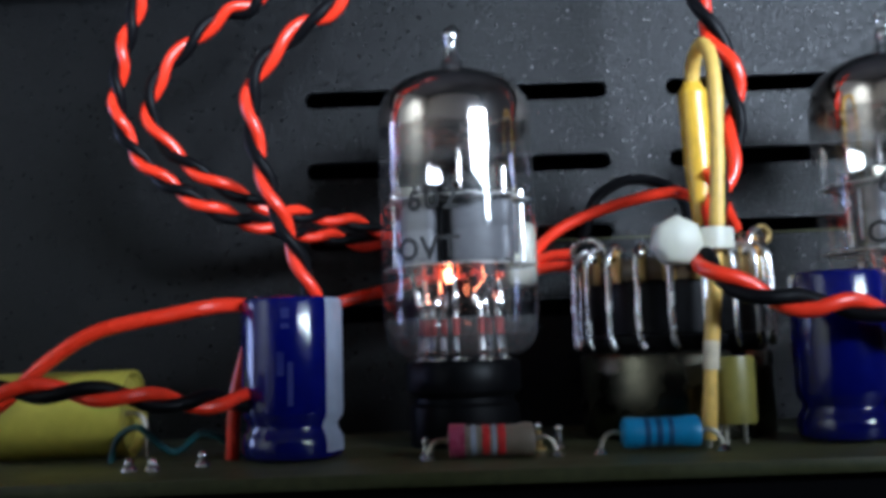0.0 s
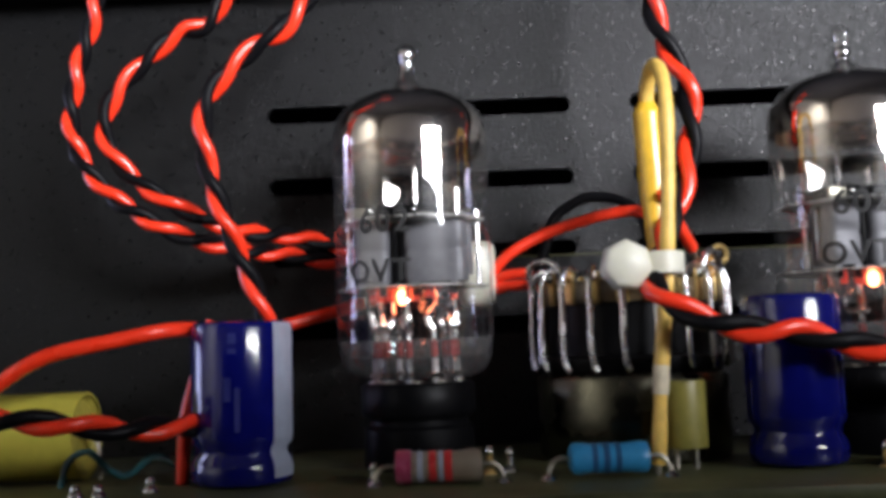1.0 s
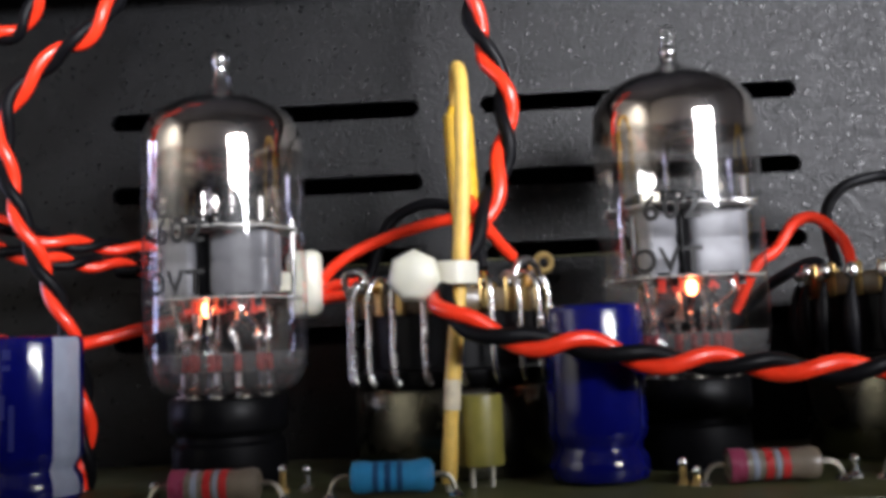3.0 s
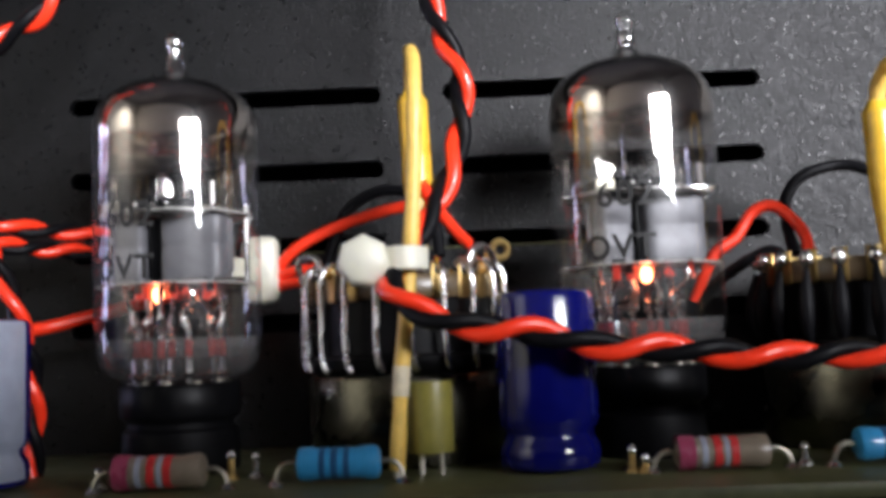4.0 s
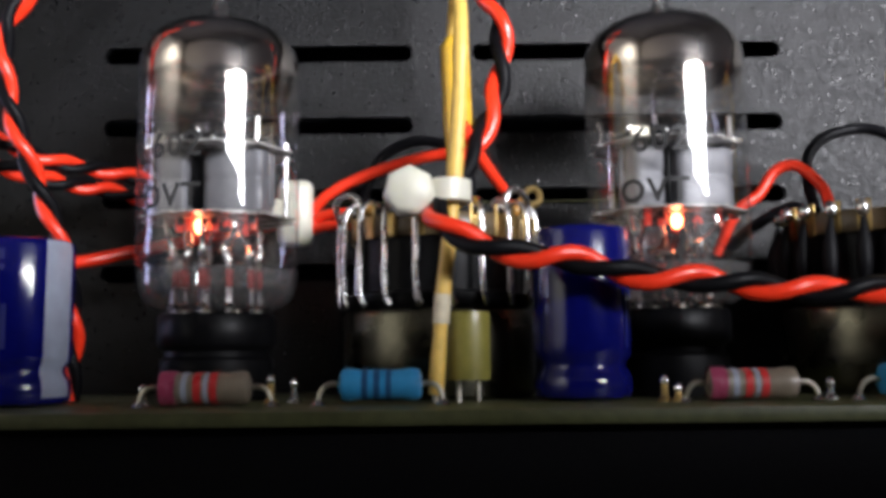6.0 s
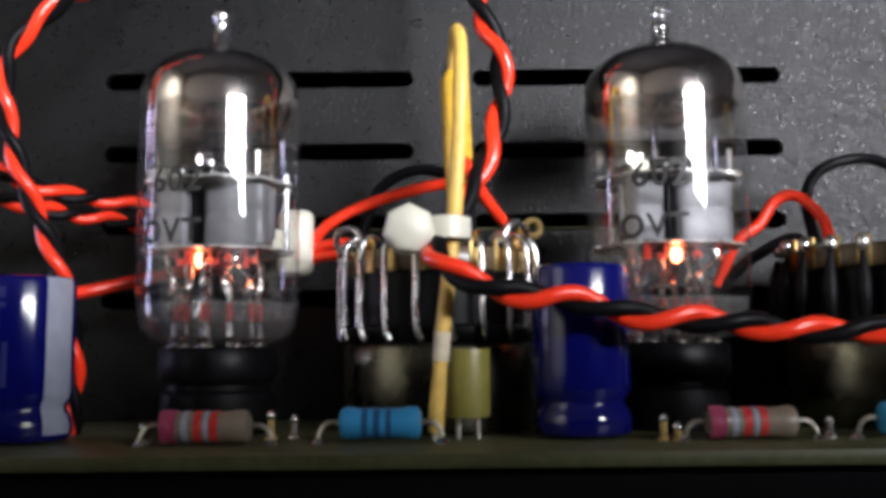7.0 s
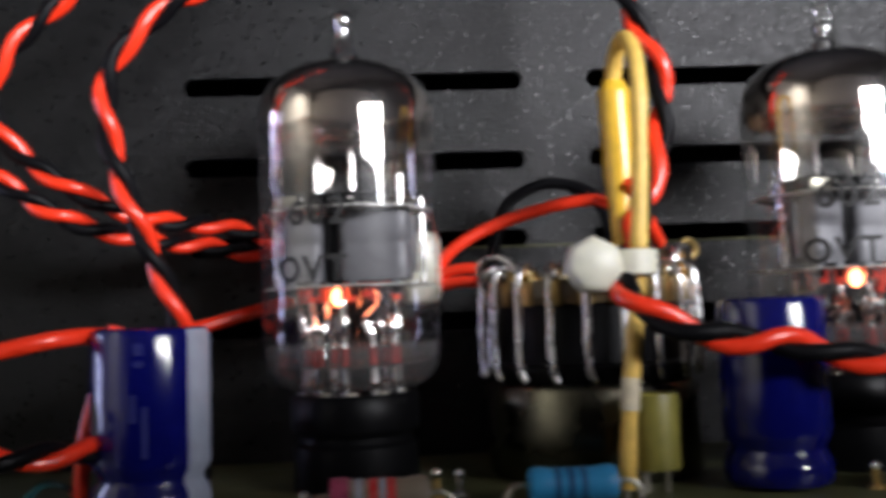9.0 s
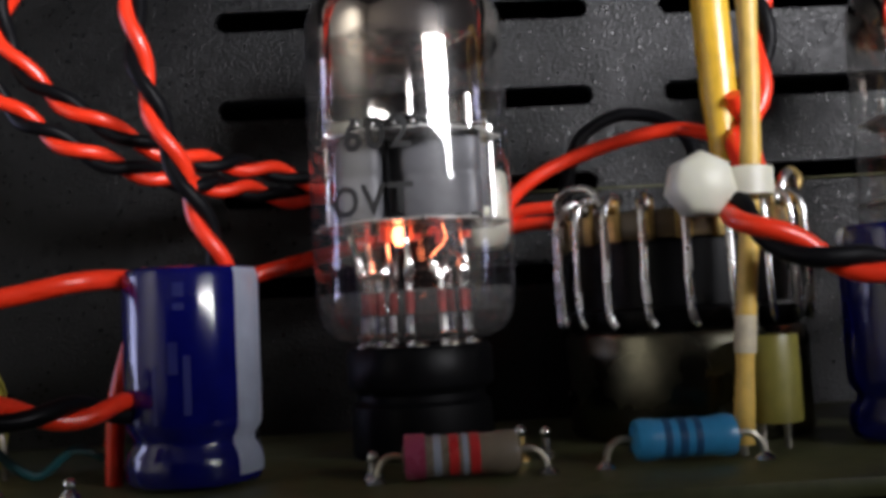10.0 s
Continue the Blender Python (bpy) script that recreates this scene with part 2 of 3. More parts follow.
def thing(name, x, y, z, label, category, group="", turn=0.0):
    ob = new(name)
    ob.empty_display_size = 0.004
    ob.matrix_world = pose(x * MM, y * MM, z * MM, 0, 0, turn)
    return tagged(ob, label, category, group)


def mesh_of(name, bm, mat, smooth=True, angle=40):
    bm.normal_update()
    for f in bm.faces:
        f.smooth = smooth
    if smooth:
        for e in bm.edges:
            if len(e.link_faces) == 2 and e.calc_face_angle(0) > radians(angle):
                e.smooth = False
    bmesh.ops.scale(bm, vec=(MM, MM, MM), verts=bm.verts)
    me = bpy.data.meshes.new(name)
    bm.to_mesh(me)
    bm.free()
    me.materials.append(mat)
    return me


def part(name, bm, mat, parent=None, label="", smooth=True, angle=40):
    ob = new(name, mesh_of(name, bm, mat, smooth, angle))
    if parent:
        ob.parent = parent
    return tagged(ob, label) if label else ob


def lathe(profile, seg=48, bm=None, at=(0, 0, 0), a0=0.0, a1=360.0, cap=True):
    """A turned body about the z axis from (radius, height) pairs."""
    bm = bm or bmesh.new()
    full = abs(a1 - a0) >= 359.9
    cols = seg if full else seg + 1
    rings = []
    for r, z in profile:
        if r < 1e-6 and full:
            rings.append([bm.verts.new((at[0], at[1], at[2] + z))])
        else:
            rings.append([bm.verts.new((at[0] + r * math.cos(radians(a0 + (a1 - a0) * i / seg)), at[1] + r * math.sin(radians(a0 + (a1 - a0) * i / seg)), at[2] + z)) for i in range(cols)])
    for a, b in zip(rings, rings[1:]):
        for i in range(seg):
            j = (i + 1) % cols
            quad = [a[i % len(a)], a[j % len(a)], b[j % len(b)], b[i % len(b)]]
            quad = [v for k, v in enumerate(quad) if v not in quad[:k]]
            if len(quad) > 2:
                bm.faces.new(quad)
    return bm


def smooth_line(pts, step=0.5):
    """Points at even steps along a smooth curve through pts."""
    p = [Vector(q) for q in pts]
    p = [2 * p[0] - p[1]] + p + [2 * p[-1] - p[-2]]
    out = []
    for a, b, c, d in zip(p, p[1:], p[2:], p[3:]):
        n = max(2, int((c - b).length / step))
        for i in range(n):
            t = i / n
            out.append(0.5 * (2 * b + (c - a) * t + (2 * a - 5 * b + 4 * c - d) * t * t + (3 * b - a - 3 * c + d) * t ** 3))
    out.append(p[-2])
    return out


def frames_along(line):
    """For each point its tangent and two normals that do not twist."""
    tangents = [(line[min(i + 1, len(line) - 1)] - line[max(i - 1, 0)]).normalized() for i in range(len(line))]
    up = Vector((0, 0, 1)) if abs(tangents[0].z) < 0.9 else Vector((1, 0, 0))
    n = (up - tangents[0] * up.dot(tangents[0])).normalized()
    out = []
    for t in tangents:
        n = (n - t * n.dot(t)).normalized()
        out.append((t, n, t.cross(n)))
    return out


def pipe(line, radius, seg=10, bm=None, ends=True):
    """A round rod along a line of points; radius may be a function of the share of the way."""
    bm = bm or bmesh.new()
    rings = []
    for i, (p, (t, n, b)) in enumerate(zip(line, frames_along(line))):
        r = radius(i / (len(line) - 1)) if callable(radius) else radius
        rings.append([bm.verts.new(p + r * (n * math.cos(a) + b * math.sin(a))) for a in (2 * math.pi * k / seg for k in range(seg))])
    for a, b in zip(rings, rings[1:]):
        for k in range(seg):
            bm.faces.new((a[k], a[(k + 1) % seg], b[(k + 1) % seg], b[k]))
    if ends:
        bm.faces.new(rings[0][::-1])
        bm.faces.new(rings[-1])
    return bm


def wire(pts, radius, seg=12, step=0.6, bm=None):
    return pipe(smooth_line(pts, step), radius, seg, bm)


def block(x0, x1, y0, y1, z0, z1, bevel=0.0, bm=None, segments=2):
    own = bmesh.new()
    bmesh.ops.create_cube(own, size=1.0)
    bmesh.ops.scale(own, vec=(x1 - x0, y1 - y0, z1 - z0), verts=own.verts)
    bmesh.ops.translate(own, vec=((x0 + x1) / 2, (y0 + y1) / 2, (z0 + z1) / 2), verts=own.verts)
    if bevel:
        bmesh.ops.bevel(own, geom=list(own.edges), offset=bevel, segments=segments, affect="EDGES", profile=0.5)
    if bm is None:
        return own
    me = bpy.data.meshes.new("piece")
    own.to_mesh(me)
    own.free()
    bm.from_mesh(me)
    bpy.data.meshes.remove(me)
    return bm


def turned(bm, m):
    bmesh.ops.transform(bm, matrix=m, verts=bm.verts)
    return bm


def mm(x, y, z, rx=0, ry=0, rz=0):
    return Matrix.LocRotScale((x, y, z), Euler([radians(a) for a in (rx, ry, rz)]), None)


def ball(x, y, z, r, bm=None, seg=10, squash=1.0):
    bm = bm or bmesh.new()
    lathe([(r * math.sin(math.pi * i / 6), -r * squash * math.cos(math.pi * i / 6)) for i in range(7)], seg, bm, (x, y, z))
    return bm


# ---- the chassis ----
PANEL_Y = 167.0  # inner face of the back panel


def slotted_panel(x0, x1, z0, z1, thick, slots):
    """A sheet with round-ended slots cut through it: a grid of strips between the slot rows."""
    bm = bmesh.new()

    def quad(ax, az, bx, bz):
        vs = [bm.verts.new((x, PANEL_Y, z)) for x, z in ((ax, az), (bx, az), (bx, bz), (ax, bz))]
        bm.faces.new(vs)

    zs = sorted({c for c, _, _, _ in slots})
    low = z0
    for zc in zs:
        row = sorted([s for s in slots if s[0] == zc], key=lambda s: s[1])
        r = row[0][3]
        quad(x0, low, x1, zc - r)
        left = x0
        for _, a, b, r in row:
            quad(left, zc - r, a, zc + r)
            for end, sign in ((a + r, -1), (b - r, 1)):
                arc = [(end + sign * r * math.sin(math.pi * k / 12), zc - r * math.cos(math.pi * k / 12)) for k in range(13)]
                edge = end + sign * r
                for (ax, az), (bx, bz) in zip(arc, arc[1:]):
                    vs = [bm.verts.new((x, PANEL_Y, z)) for x, z in ((ax, az), (edge, az), (edge, bz), (bx, bz))]
                    bm.faces.new(vs)
            left = b
        quad(left, zc - r, x1, zc + r)
        low = zc + r
    quad(x0, low, x1, z1)
    bmesh.ops.remove_doubles(bm, verts=bm.verts, dist=0.002)
    bmesh.ops.dissolve_degenerate(bm, edges=bm.edges, dist=0.001)
    solid = bmesh.ops.extrude_face_region(bm, geom=list(bm.faces))
    bmesh.ops.translate(bm, vec=(0, thick, 0), verts=[v for v in solid["geom"] if isinstance(v, bmesh.types.BMVert)])
    bmesh.ops.recalc_face_normals(bm, faces=bm.faces)
    return bm


SLOTS = []
for zc in (56.6, 44.2, 32.0, 19.6):
    for a in (-25.6, 36.4):
        SLOTS.append((zc, a, a + 52.0, 1.45))
panel = part("wall_north", slotted_panel(-96, 190, -22, 88, 1.5, SLOTS), COAT, angle=30)
tagged(panel, "black powder-coated steel back panel with rows of slots", "panel", kind="structure")
base = part("floor", block(-130, 190, -40, PANEL_Y - 0.4, -24, -22.2, 0.3), STEEL_BLACK)
tagged(base, "black painted steel chassis floor under the board", "chassis floor", kind="structure")
# Added black sheets that keep light out behind the slots.
rear = part("backdrop", block(-96, 190, 186, 188, -24, 90), STEEL_BLACK)
tagged(rear, "black sheet added behind the slots to keep them dark", "outer cover", kind="structure")
lid = part("gap_top", block(-96, 190, PANEL_Y - 0.3, 188, 90.2, 92), STEEL_BLACK)
tagged(lid, "unseen black sheet that shuts light out behind the panel", "outer cover", kind="structure")
# Unseen wall, added to shade the low parts; its step lengthens one tube's highlight.
front = part("shade_wall_south", block(152.1, 360, -44, -42, -24, 60.5, 0.3, block(-130, 152, -44, -42, -24, 69.5, 0.3)), STEEL_BLACK)
tagged(front, "unseen black wall added to shade the low parts", "chassis wall", kind="structure")
top_lip = part("trim", block(-96, 190, PANEL_Y - 9, PANEL_Y - 0.3, 78, 79.5, 0.3), STEEL_BLACK)
tagged(top_lip, "folded black steel lip along the panel top", "panel lip", kind="structure")

# Black strip added so that the space under the board stays dark.
rail = part("under_board_strip", block(-128, 188, 112.6, 114.4, -22.2, -1.62, 0.1), STEEL_BLACK)
tagged(rail, "black strip added to keep the space under the board dark", "chassis rail", kind="structure")

# ---- the circuit board ----
board = part("ground", block(-125, 185, 110.2, 164, -1.6, 0, 0.08), BOARD)
tagged(board, "olive green circuit board with a sawn front edge", "circuit board", kind="structure")


# ---- tubes ----
def printed_line(words, size, r, azimuth, z, parent, label):
    """Letters printed on a round bulb; azimuth is in degrees from the front."""
    curve = bpy.data.curves.new("letters", "FONT")
    curve.body, curve.size, curve.align_x, curve.space_character = words, size, "CENTER", 1.12
    curve.resolution_u, curve.offset = 3, 0.09
    carrier = bpy.data.objects.new("letters", curve)
    scene.collection.objects.link(carrier)
    flat = bpy.data.meshes.new_from_object(carrier.evaluated_get(bpy.context.evaluated_depsgraph_get()))
    bpy.data.objects.remove(carrier)
    bm = bmesh.new()
    bm.from_mesh(flat)
    bpy.data.meshes.remove(flat)
    for cut in np.arange(-12, 12, 0.5):
        bmesh.ops.bisect_plane(bm, geom=list(bm.verts) + list(bm.edges) + list(bm.faces), plane_co=(float(cut), 0, 0), plane_no=(1, 0, 0))
    for v in bm.verts:
        a = radians(azimuth) + v.co.x / r
        v.co = Vector((r * math.sin(a), -r * math.cos(a), z + v.co.y))
    return part("print", bm, PRINT, parent, label, smooth=False)


def make_tube(x, y, turn, face, tip, label):
    t = thing("vacuum_tube", x, y, 0, label, "vacuum tube", "tubes on the board", turn)
    bulb = [(10.75, 15.6), (11.05, 17.5), (11.1, 20), (11.1, 30), (11.1, 40), (11.1, 45.8), (10.95, 47.4), (10.45, 48.9), (9.5, 50.3), (8.0, 51.5), (6.0, 52.4),
            (4.0, 53.0), (2.6, 53.5), (1.85, 54.2), (1.45, 55.2), (1.2, 56.4), (1.1, 57.5), (1.35, 58.2), (1.42, 59.0), (1.1, 59.7), (0.6, 60.1), (0.0, 60.2)]
    glass = part("bulb", lathe(bulb, 64), GLASS, t, "clear glass bulb with a drawn tip", angle=80)
    foot = [(10.75, 15.6), (10.3, 14.2), (9.4, 13.0), (8.2, 12.3), (6.5, 12.1), (0.0, 12.2)]
    part("foot", lathe(foot, 64), GLASS_FOOT, t, "thick rounded glass foot", angle=80)
    drop = 60.0 - tip
    part("tip", lathe([(2.45, 53.45), (1.7, 54.1), (1.3, 54.9 - 0.3 * drop), (0.95, 56.4 - 0.6 * drop), (0.8, 57.4 - 0.85 * drop), (1.05, 58.0 - drop), (1.2, 58.8 - drop), (0.95, 59.5 - drop), (0.45, 59.9 - drop), (0, 60.0 - drop)], 24), GLASS_TIP, t, "solid glass seal-off tip", angle=80)
    printed_line("602", 4.6, 11.14, face + 5 - turn, 31.9, glass, "black printed type number")
    printed_line("OVT", 4.3, 11.14, face - turn, 25.3, glass, "black printed letters")
    film = [(10.9, 37.5), (10.92, 42), (10.92, 45.7), (10.78, 47.3), (10.28, 48.7), (9.3, 50.1), (7.8, 51.3), (5.8, 52.2), (3.9, 52.8), (2.9, 53.1)]
    part("getter", lathe(film, 64), GETTER, t, "silvery brown getter film inside the dome", angle=80)
    part("button", lathe([(0, 15.0), (8.2, 15.0), (9.8, 15.3), (10.5, 16.2), (10.6, 17.6), (9.4, 17.3), (7.6, 17.5), (0, 17.4)], 48), GLASS_THICK, t, "thick smoky glass button", angle=80)
    for z, r in ((34.0, 9.7), (24.6, 10.3)):
        bm = lathe([(0, z), (r, z), (r, z + 0.24), (0, z + 0.24)], 40)
        for k in range(10):
            tooth = turned(block(r - 0.3, r + 0.55, -0.8, 0.8, z, z + 0.24), mm(0, 0, 0, 0, 0, 36 * k))
            me = bpy.data.meshes.new("piece")
            tooth.to_mesh(me)
            tooth.free()
            bm.from_mesh(me)
            bpy.data.meshes.remove(me)
        part("mica_disc", bm, MICA, t, "toothed white mica disc")
    # two anodes, each a flattened box with folded wings, a pressed rib and clinched tabs
    for cx, cy, half_w, half_d in ((3.7, -2.2, 4.4, 2.8), (-4.9, -2.4, 2.4, 3.0)):
        bm = bmesh.new()
        ring = []
        for k in range(40):
            a = 2 * math.pi * k / 40
            ca, sa = math.cos(a), math.sin(a)
            ring.append((half_w * math.copysign(abs(ca) ** 0.35, ca) + cx, half_d * math.copysign(abs(sa) ** 0.45, sa) + cy))
        levels = [[bm.verts.new((cx + (p - cx) * w, cy + (q - cy) * w, z)) for p, q in ring] for z, w in ((25.4, 0.97), (26.2, 1.0), (29.2, 1.0), (29.5, 0.96), (30.1, 0.96), (30.4, 1.0), (32.9, 1.0), (33.6, 0.97))]
        for lower, upper in zip(levels, levels[1:]):
            for k in range(40):
                bm.faces.new((lower[k], lower[(k + 1) % 40], upper[(k + 1) % 40], upper[k]))
        bm.faces.new(levels[-1])
        bm.faces.new(levels[0][::-1])
        block(cx - half_w - 0.7, cx + half_w + 0.7, cy - 0.2, cy + 0.2, 26.2, 33.2, 0.1, bm)
        for dx in (-0.6, 0.6):
            block(cx + dx * half_w - 0.5, cx + dx * half_w + 0.5, cy - half_d * 0.9, cy - half_d * 0.9 + 0.5, 23.6, 25.8, 0.1, bm)
            block(cx + dx * half_w - 0.4, cx + dx * half_w + 0.4, cy - half_d * 0.9, cy - half_d * 0.9 + 0.4, 33.2, 35.2, 0.1, bm)
        part("anode", bm, ANODE, t, "grey carbonised anode plate")
    # the dark screen between the two systems
    part("screen", block(-2.0, -1.6, -4.6, 3.5, 25.2, 33.8, 0.1), BAKELITE, t, "dark screen between the anodes")
    # rods, collars and the getter holder over the upper disc
    for px, py, z0, z1 in ((7.2, -5.0, 34.2, 38.0), (-8.9, -1.5, 24.8, 35.4), (-2.9, 0.6, 24.8, 35.6), (8.9, 2.5, 24.8, 35.8), (-6.3, 4.0, 34.2, 37.0)):
        part("support_rod", wire([(px, py, z0), (px, py, (z0 + z1) / 2), (px, py, z1)], 0.36, 8, 2.0), TIN, t, "bright support rod")
    part("bracket", block(5.3, 9.1, -5.3, -4.7, 34.4, 35.1, 0.15), ELECTRODE, t, "bright nickel bracket on the disc")
    part("bracket", block(-7.9, -5.2, -6.2, -5.6, 34.4, 35.8, 0.15), DULL_WIRE, t, "dull nickel bracket on the disc")
    part("shield_plate", block(-6.4, 4.6, -3.4, 3.4, 34.8, 36.4, 0.5), BAKELITE, t, "dark shield over the upper disc")
    for px in (-4.6, -3.0, -0.6, 1.4):
        collar = part("collar", lathe([(0.45, 34.3), (0.95, 34.4), (1.0, 35.1), (0.95, 36.0), (0.45, 36.1)], 14, at=(px, -5.6, 0)), BAKELITE, t, "dark insulating collar")
        part("rod_end", ball(px, -6.3, 35.3, 0.42), ELECTRODE, collar, "bright rod end")
    part("getter_ring", pipe([Vector((2.9 * math.cos(a), 2.9 * math.sin(a), 45.5)) for a in (2 * math.pi * k / 24 for k in range(25))], 0.55, 8), ELECTRODE, t)
    part("getter_post", wire([(0, 2.9, 36), (0, 2.9, 42), (0, 2.9, 45.3)], 0.35, 8), ELECTRODE, t)
    # heater ends under the lower disc
    part("heater", lathe([(0, 22.3), (0.45, 22.4), (0.75, 22.9), (0.8, 23.7), (0.6, 24.3), (0, 24.5)], 16, at=(-0.9, -4.4, 0)), HEATER, t, "glowing orange heater end")
    part("heater", wire([(2.2, -3.4, 23.4), (2.6, -3.6, 24.1), (3.3, -3.5, 23.3)], 0.32, 8, 0.3), WARM, t, "dull red heater loop")
    for px, py, r in ((-2.6, -3.9, 0.7), (0.6, -3.4, 0.7), (2.7, 3.0, 0.6), (-4.4, -3.0, 0.5), (6.2, -3.2, 0.45)):
        part("cathode_sleeve", lathe([(0.0, 22.9), (r, 22.9), (r, 24.5), (0, 24.5)], 14, at=(px, py, 0)), WARM, t, "warm glowing cathode end")
    part("link", wire([(-5.2, -4.4, 19.0), (-4.2, -5.0, 19.2), (-2.6, -5.2, 19.1)], 0.4, 8, 0.4), ELECTRODE, t, "bright welded link")
    # the nine leads through the button: flattened tabs above, copper red seals in the glass
    for k in range(9):
        a = radians(-90 + 36 * k - 144)
        cx, cy = math.cos(a), math.sin(a)
        top_r = 4.0 + 1.5 * ((k * 7) % 3)
        mid = 5.4 + 0.6 * ((k * 5) % 3 - 1)
        bend = 0.7 * math.sin(k * 2.3)
        lead = part("lead", wire([(5.6 * cx, 5.6 * cy, 17.2), (5.5 * cx, 5.5 * cy, 18.6), (mid * cx + bend, mid * cy, 20.6), (top_r * cx - 0.4 * bend, top_r * cy, 22.6), (top_r * cx, top_r * cy, 24.4)], lambda u: 0.36 + 0.3 * max(0.0, math.sin(math.pi * min(1.0, u * 1.6))) ** 3, 8, 0.4), ELECTRODE, t, "bright nickel lead")
        part("seal", wire([(5.65 * cx, 5.65 * cy, 15.1), (5.6 * cx, 5.6 * cy, 16.2), (5.6 * cx, 5.6 * cy, 17.5)], 0.52, 8, 0.6), COPPER_SEAL, lead, "copper red seal")
        part("bead", ball(5.95 * cx, 5.95 * cy, 12.7, 0.8, squash=0.6), SOLDER, lead, "bright seal bead")
        part("pin", wire([(5.9 * cx, 5.9 * cy, 7.5), (5.9 * cx, 5.9 * cy, 10), (5.8 * cx, 5.8 * cy, 14.9)], 0.5, 8, 1.0), TIN, lead, "round tinned pin")
    return t


def make_socket(x, y):
    s = thing("tube_socket", x, y, 0, "black bakelite tube socket on the board", "tube socket", "sockets under the tubes")
    part("body", lathe([(0, 0), (7.6, 0), (7.8, 0.4), (7.6, 5.4), (7.0, 5.9), (7.0, 6.6), (7.8, 7.2), (8.0, 7.6), (8.0, 11.2), (7.6, 11.7), (3.2, 11.7), (2.8, 10.2), (0, 10.2)], 48), BAKELITE, s)
    for k in range(9):
        a = radians(-90 + 36 * k - 144)
        part("contact", lathe([(0.0, 11.0), (1.0, 11.0), (1.0, 11.9), (0.65, 11.9), (0.6, 11.4)], 12, at=(5.9 * math.cos(a), 5.9 * math.sin(a), 0)), DULL_WIRE, s, "tinned contact")
    return s


TUBES = ((0.0, 140.5, -8.0, -23.0, 60.0), (62.5, 140.5, 14.0, -21.0, 57.4))
for tx, ty, turn, face, tip in TUBES:
    make_socket(tx, ty)
    make_tube(tx, ty, turn, face, tip, "glowing glass vacuum tube with a silvery getter dome")


# ---- blue electrolytic capacitors ----
def make_electrolytic(x, y, r, h, lean, turn, label):
    c = thing("electrolytic_capacitor", x, y, 0, label, "capacitor", "blue capacitors")
    c.matrix_world = pose(x * MM, y * MM, 0.0, 0, lean, turn)
    prof = [(0, 0.3), (r - 0.9, 0.3), (r - 0.3, 0.5), (r, 1.0), (r + 0.05, 2.2), (r - 0.15, 3.2), (r - 0.75, 4.1), (r - 0.75, 4.7), (r - 0.1, 5.6), (r, 6.4), (r, h * 0.5), (r, h - 1.0), (r - 0.25, h - 0.35), (r - 0.8, h - 0.1), (r - 1.1, h - 0.15)]
    sleeve = part("sleeve", lathe(prof, 64), BLUE_SLEEVE, c, "glossy dark blue plastic sleeve")
    part("can_top", lathe([(r - 1.15, h - 0.25), (r - 1.4, h - 0.5), (0, h - 0.5)], 48), ALU, c, "bare aluminium top")
    stripe = [(r + 0.06, 1.2), (r + 0.11, 2.2), (r - 0.09, 3.2), (r - 0.69, 4.1), (r - 0.69, 4.7), (r - 0.04, 5.6), (r + 0.06, 6.4), (r + 0.06, h - 1.0), (r - 0.19, h - 0.3)]
    part("stripe", lathe(stripe, 10, a0=-41, a1=-2), PALE_STRIPE, sleeve, "pale polarity stripe")
    for a0, a1, z0, z1 in ((-98, -90, h * 0.52, h * 0.66), (-86, -80, h * 0.34, h * 0.6), (-112, -108, h * 0.3, h * 0.56), (-93, -84, h * 0.86, h * 0.92), (-93, -84, h * 0.80, h * 0.83)):
        part("print_bar", lathe([(r + 0.03, z0), (r + 0.05, z0), (r + 0.05, z1), (r + 0.03, z1)], 4, a0=a0, a1=a1), PALE_PRINT, sleeve, "faint pale print")
    for px in (-2.5, 2.5):
        part("lead", wire([(px, 0, -0.6), (px, 0, 0), (px, 0, 0.5)], 0.4, 8), DULL_WIRE, c)
    return c


PALE_PRINT = material("faint_print", (0.014, 0.018, 0.125), 0.4, 0.0, 0.2, 700.0, 200.0, 0.0)
make_electrolytic(-22.2, 128.2, 6.45, 20.8, 0.6, 0.0, "dark blue electrolytic capacitor with a pale stripe, standing on the board")
make_electrolytic(48.6, 128.4, 6.0, 21.6, 0.0, 75.0, "dark blue electrolytic capacitor crossed by a twisted wire pair")


